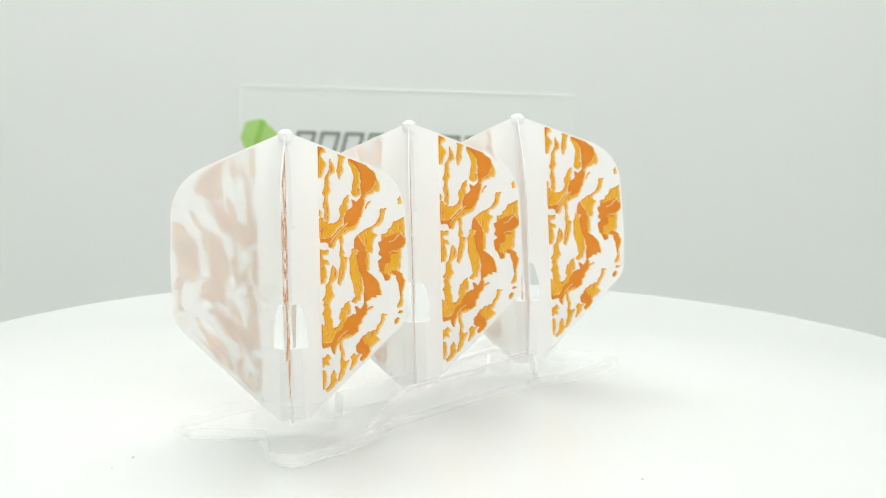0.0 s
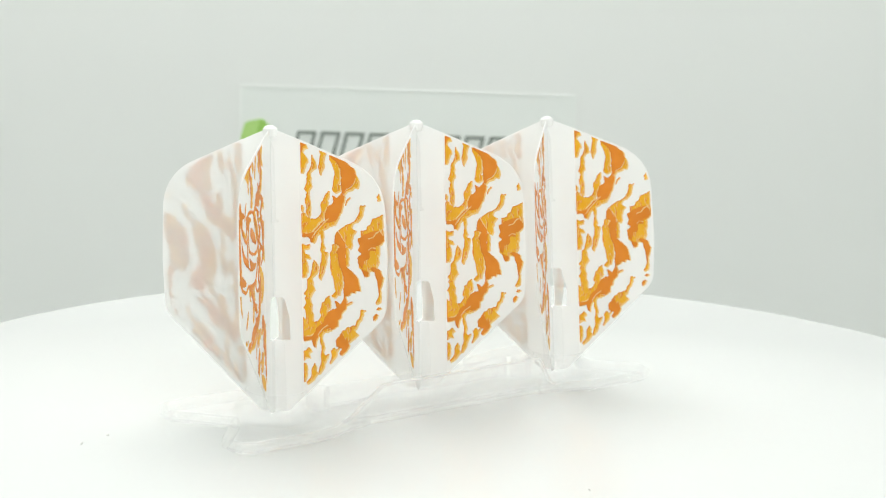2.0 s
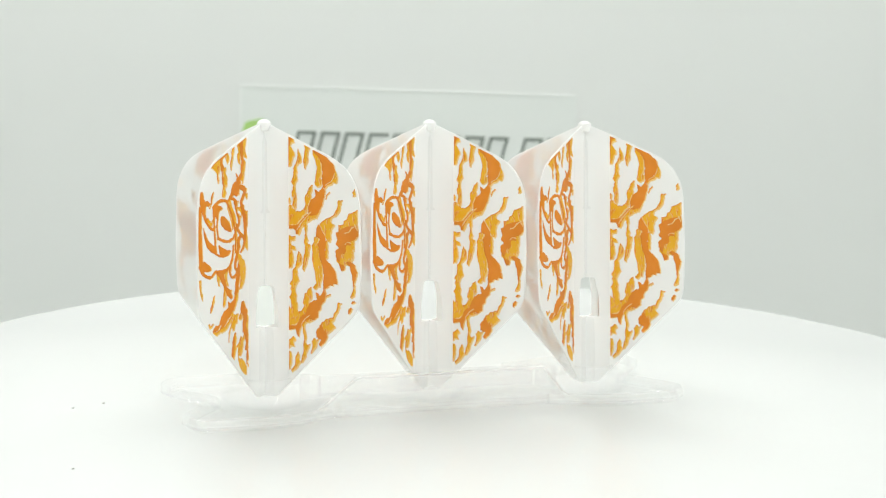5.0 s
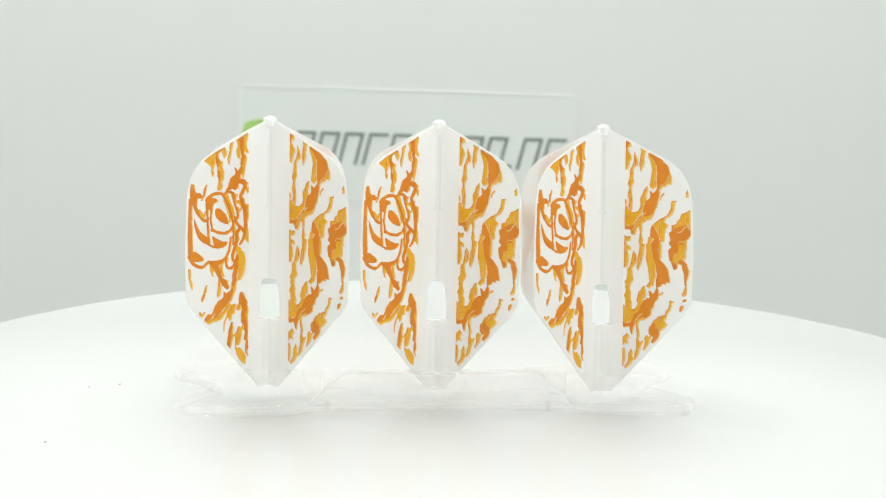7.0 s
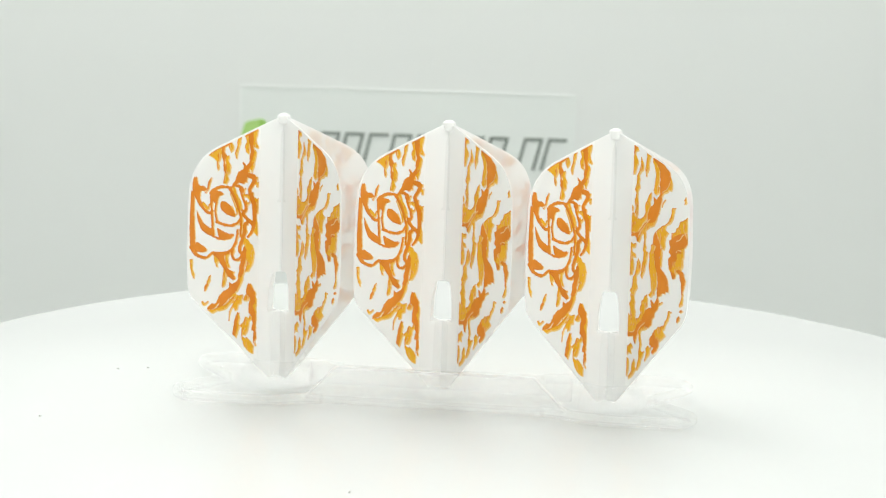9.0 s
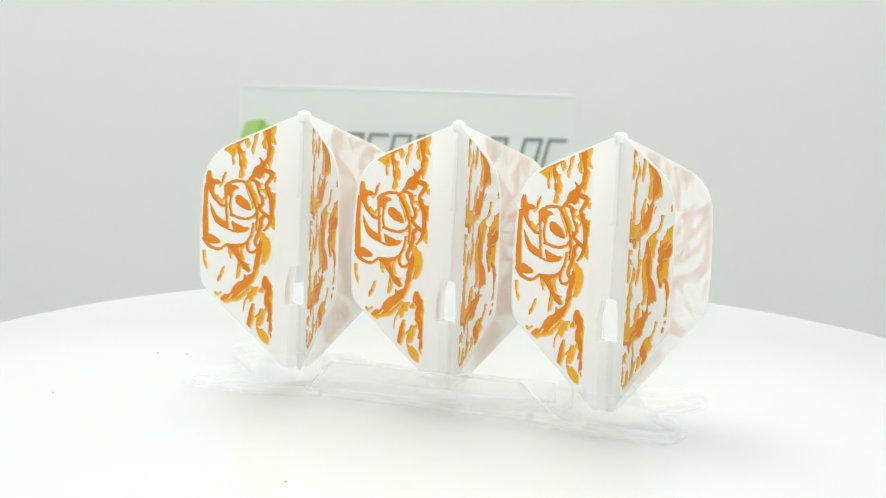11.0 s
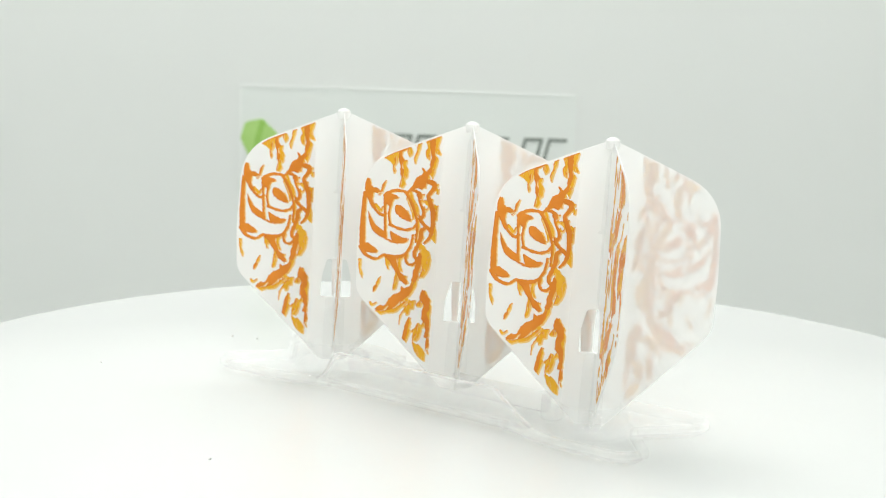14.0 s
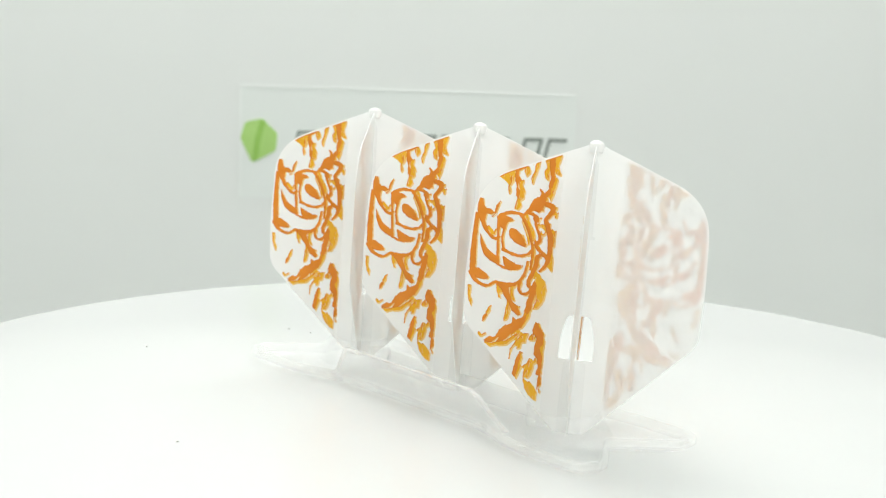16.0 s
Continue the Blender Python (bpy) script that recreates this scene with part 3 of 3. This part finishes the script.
    a.blob((972, 450), (977, 456), (981, 463), (987, 472), (982, 474), (976, 481), (969, 472), (972, 462))
    a.band((985, 386, 1.6), (987, 381, 1.6), (990, 377, 1))
    a.blob((950, 484), (955, 488), (958, 495), (964, 500), (967, 515), (964, 528), (958, 540), (952, 547), (944, 547), (950, 535), (953, 520), (950, 508), (946, 500))
    a.blob((880, 503), (888, 508), (890, 518), (884, 521), (886, 528), (883, 526), (880, 515))
    a.blob((904, 503), (915, 503), (909, 512), (908, 521), (911, 533), (905, 528), (903, 515))
    a.blob((899, 533), (905, 540), (902, 552), (898, 565), (892, 568), (895, 552))
    a.blob((933, 547), (939, 546), (938, 560), (932, 572), (925, 580), (919, 584), (922, 570), (928, 558))
    a.blob((858, 605), (864, 607), (870, 609), (880, 605), (895, 604), (906, 597), (918, 588), (922, 590), (908, 602), (898, 610), (884, 612), (872, 611), (868, 614))
    a.blob((926, 592), (934, 592), (930, 607), (923, 608), (921, 617), (916, 618), (916, 610), (909, 613), (903, 624), (901, 635), (903, 618), (912, 607), (920, 598))
    a.blob((936, 600), (943, 592), (944, 597), (951, 596), (946, 604), (938, 603))
    a.blob((958, 604), (965, 605), (962, 620), (960, 634), (956, 632), (958, 618))
    a.blob((920, 632), (923, 638), (917, 646), (925, 650), (920, 655), (914, 671), (911, 665), (915, 650))
    a.blob((937, 635), (943, 640), (944, 650), (940, 662), (934, 670), (926, 668), (928, 655), (926, 648), (933, 645))
    a.blob((945, 640), (948, 634), (950, 642), (945, 646))
    a.blob((926, 672), (930, 674), (934, 681), (936, 676), (943, 685), (949, 697), (947, 709), (940, 703), (930, 690))
    a.blob((861, 553), (866, 545), (869, 542), (866, 552), (862, 558))
    a.band((847, 589, 0.8), (852, 595, 1.2), (858, 591, 0.9))
    a.blob((830, 505), (834, 506), (832, 520), (835, 533), (834, 541), (831, 532), (829, 515))
    a.blob((836, 378), (839, 378), (837, 396), (834, 411), (830, 408))
    a.band((865, 402, 0.9), (870, 409, 1.2), (875, 415, 1.2), (879, 408, 1.1))
    p.band((921, 386, 0.8), (929, 402, 0.8), (935, 420, 0.7))
    return d.reach, a.reach, p.reach


INSIDE = wing_reach()


def print_meshes(name, art, seed, depth, grow, side):
    d, a, cuts = art
    frame_in = np.minimum(INSIDE - 0.28, RR - 4.72)
    worn = fray(seed, 0.55, depth) + fray(seed + 2, 0.28, depth * 0.8)
    d = np.minimum(d + worn + (0.03 if side > 0 else 0.01), frame_in)
    a = np.minimum(a + fray(seed + 5, 0.6, depth * 1.2) + fray(seed + 3, 0.33, depth * 0.8) + grow, frame_in)
    if side < 0:
        # amber drips on the inner side of the scrolls
        drip = shifted(d, -3, 1) - 0.04 + fray(seed + 21, 0.5, 0.35)
        a = np.maximum(a, np.minimum(np.minimum(drip, 10.2 - RR), frame_in))
    both = np.maximum(d, a)
    lit = np.minimum(np.minimum(a, -d), 0.02 - shifted(a, -2 * side, -2))
    rim = np.minimum(np.minimum(a, -d), 0.02 - shifted(a, side, 1))
    glow = np.minimum(np.minimum(np.minimum(-d, -a), shifted(d, 2 * side, 1)), frame_in)
    lines = fray(seed + 9, 0.62, 1.0, 4.2)
    vein = np.minimum(np.minimum(a - 0.12, -d), 0.055 - np.abs(lines))
    glint = np.minimum(np.minimum(a - 0.12, -d), 0.06 - np.abs(shifted(lines, -1, 0)))
    edge = np.minimum(d, np.maximum(0.055 - d, 0.02 - shifted(d, side, -1)))
    shine = np.minimum(np.minimum(cuts + 0.5 * worn, frame_in), both)
    white = np.minimum(np.minimum(INSIDE - 0.12, RR - 4.60), -both)
    out = [("white_ground", field_mesh(name, white, HALF + 0.014, M_GROUND)),
           ("amber_print", field_mesh(name, a, HALF + 0.030, M_AMBER)),
           ("orange_print", field_mesh(name, d, HALF + 0.045, M_DARK)),
           ("pale_edge", field_mesh(name, lit, HALF + 0.040, M_PALE)),
           ("deep_edge", field_mesh(name, edge, HALF + 0.056, M_DEEP)),
           ("amber_rim", field_mesh(name, rim, HALF + 0.042, M_DARK)),
           ("orange_vein", field_mesh(name, vein, HALF + 0.036, M_DARK)),
           ("pale_glint", field_mesh(name, glint, HALF + 0.034, M_PALE)),
           ("pale_line", field_mesh(name, shine, HALF + 0.060, M_PALE)),
           ("pale_shadow", field_mesh(name, glow, HALF + 0.026, M_PALE))]
    return out


INKS = {"white_ground": "opaque white printed ground", "amber_print": "amber printed flecks", "orange_print": "deep orange printed shapes",
        "pale_edge": "pale yellow printed highlights", "deep_edge": "dark orange printed outline", "amber_rim": "orange printed outline",
        "orange_vein": "fine orange printed lines", "pale_glint": "fine pale printed lines", "pale_line": "fine pale printed cuts", "pale_shadow": "pale amber printed drop edge"}


def flight_thing():
    """Four wings at right angles on one axis; one face of each wing is printed."""
    fl = new("dart_flight")
    wing = wing_mesh()
    camo = print_meshes("camo_print", camo_art(), 3.1, 0.1, 0.11, 1)
    emblem = print_meshes("emblem_print", emblem_art(), 17.7, 0.075, 0.14, -1)
    for turn, kind, reach in ((-45, "camo", 1.018), (-135, "emblem", 1.0), (135, "camo", 1.0), (45, "emblem", 1.025)):
        w = new("wing", wing)
        w.parent = fl
        w.matrix_basis = pose(0, 0, 0, 0, 0, turn) @ Matrix.Diagonal((reach, 1, 1, 1))
        # the camouflage faces clockwise, the emblem the other way, so that both look into one quarter
        flip = kind == "emblem"
        for pname, me in (emblem if flip else camo):
            o = tagged(new(pname, me), INKS[pname])
            o.parent = w
            if flip:
                o.matrix_basis = Matrix.Diagonal((1, -1, 1, 1))
    bm = bmesh.new()
    lathe(bm, [(0, TOP - 1.2), (0.95, TOP - 1.1), (1.14, TOP - 0.35), (1.12, TOP + 0.2), (0.86, TOP + 0.5), (0.45, TOP + 0.7), (0, TOP + 0.76)], steps=28)
    part("tip", bm, M_TIP, fl, "rounded frosted plastic tip")
    bm = bmesh.new()
    lathe(bm, [(0, TOP - 26.3), (0.42, TOP - 26.2), (0.42, TOP - 14.5), (1.15, TOP - 14.4), (1.15, TOP - 14.15), (0.75, TOP - 13.9), (0.62, TOP - 3), (0, TOP - 1.3)], steps=20)
    part("core", bm, M_CORE, fl)
    bm = bmesh.new()
    lathe(bm, [(0, TOP - 33.35), (1.5, TOP - 33.4), (1.75, TOP - 33.8), (1.9, TOP - 40), (1.9, TOP - 44.6), (0, TOP - 44.8)], steps=28)
    part("shaft_collar", bm, M_CORE, fl)
    tagged(fl, "translucent white plastic dart flight with orange camouflage print", "dart flight", "flights on the holder")
    return fl


flight = flight_thing()
flights = [flight, copy_thing(flight, Matrix()), copy_thing(flight, Matrix())]


# ---- the sign on the backdrop ----
def build_sign():
    sign = new("sign")
    sign.location = (-13.9 * MM, 299.0 * MM, 10.0 * MM)
    bm = bmesh.new()
    prism(bm, rounded([(-61, -20.5), (61, -20.5), (61, 20.5), (-61, 20.5)], 0.6, 3), 2.72, 2.97, 0.05, 1, axis="wing")
    part("plate", bm, M_SIGN, sign)
    # paler strips along the left and top edges only
    for dims in ((-61.0, -60.2, -20.2, 20.2), (-60.2, 60.8, 19.7, 20.4)):
        bm = bmesh.new()
        box(bm, dims[0], dims[1], 2.56, 2.71, dims[2], dims[3])
        part("paler_edge", bm, M_EDGE, sign, smooth=False)
    # green badge of two tones
    badge = rounded([(-60.6, 1.2), (-58.8, 7.0), (-52.6, 8.4), (-47.0, 3.0), (-47.6, -3.2), (-56.2, -8.0)], [2, 2, 2, 1.5, 2, 1.5], 5)
    bm = bmesh.new()
    prism(bm, badge, 2.4, 2.71, axis="wing")
    part("badge", bm, M_LEAF, sign, "light green badge", False)
    bm = bmesh.new()
    prism(bm, rounded([(-53.4, 7.9), (-51.2, 7.4), (-53.2, 0.2), (-54.0, -6.4), (-56.2, -7.4), (-55.4, 0.6)], [0.3, 0.3, 5, 0.5, 0.3, 5], 5), 2.2, 2.39, axis="wing")
    part("badge_facet", bm, M_GREEN, sign, "darker green facet", False)
    # a row of plain slanted bars where the name stands
    x = -42.6
    for k in range(12):
        wide = 2.0 if k == 9 else 7.0
        tall = 1.8 if k == 9 else 11.8
        bm = bmesh.new()
        lean = 0.24
        if k == 9:
            outline = [(x, -7.4), (x + wide, -7.4), (x + wide + lean * tall, -7.4 + tall), (x + lean * tall, -7.4 + tall)]
            prism(bm, outline, 2.4, 2.71, axis="wing")
        else:
            b = 1.2
            for z0, z1, x0, x1 in ((0, tall, 0, b), (tall - b, tall, b, wide), (0, tall - b, wide - b, wide)):
                if k in (3, 11) and x0 > 2:
                    continue
                outline = [(x + x0 + lean * z0, -7.4 + z0), (x + x1 + lean * z0, -7.4 + z0), (x + x1 + lean * z1, -7.4 + z1), (x + x0 + lean * z1, -7.4 + z1)]
                prism(bm, outline, 2.4, 2.71, axis="wing")
        part("bar", bm, M_INK, sign, "dark grey slanted bar", False)
        x += wide + 1.75
    tagged(sign, "pale acrylic sign with green badge and grey bars", "sign")
    return sign


build_sign()


# ---- what moves: the platter turns and carries the holder with its flights ----
def motions():
    places = [(holder, pose(0, 0, 0.0001)),
              (flights[0], pose(-0.02769, -0.00245, 0.0, -2.97, -0.37) @ pose(0, 0, 0, 0, 0, -0.6)),
              (flights[1], pose(0.00047, -0.00261, 0.0, -3.90, -0.36) @ pose(0, 0, 0, 0, 0, -2.63)),
              (flights[2], pose(0.02879, -0.00443, 0.0, -5.42, -0.98) @ pose(0, 0, 0, 0, 0, -3.01))]
    times = [0.5 * k for k in range(33)]

    def turn(t):
        return 48.547 - 6.1712 * t
    for thing, m in places:
        walk(thing, [(t, pose(0, 0, 0, 0, 0, turn(t)) @ pose(-0.00049, 0.00723, 0) @ m) for t in times])
    for speck, (x, y, a) in zip(specks, ((-53.9, 11.5, 20), (-6.2, -45.9, 70), (-61.0, -21.2, 0), (-58.9, 9.6, 40))):
        walk(speck, [(t, pose(0, 0, 0, 0, 0, turn(t)) @ pose(x * MM, y * MM, 0, 0, 0, a)) for t in times])
    walk(turntable, [(t, pose(DISC_X * MM, DISC_Y * MM, -0.230, 0, 0, turn(t))) for t in times])


motions()
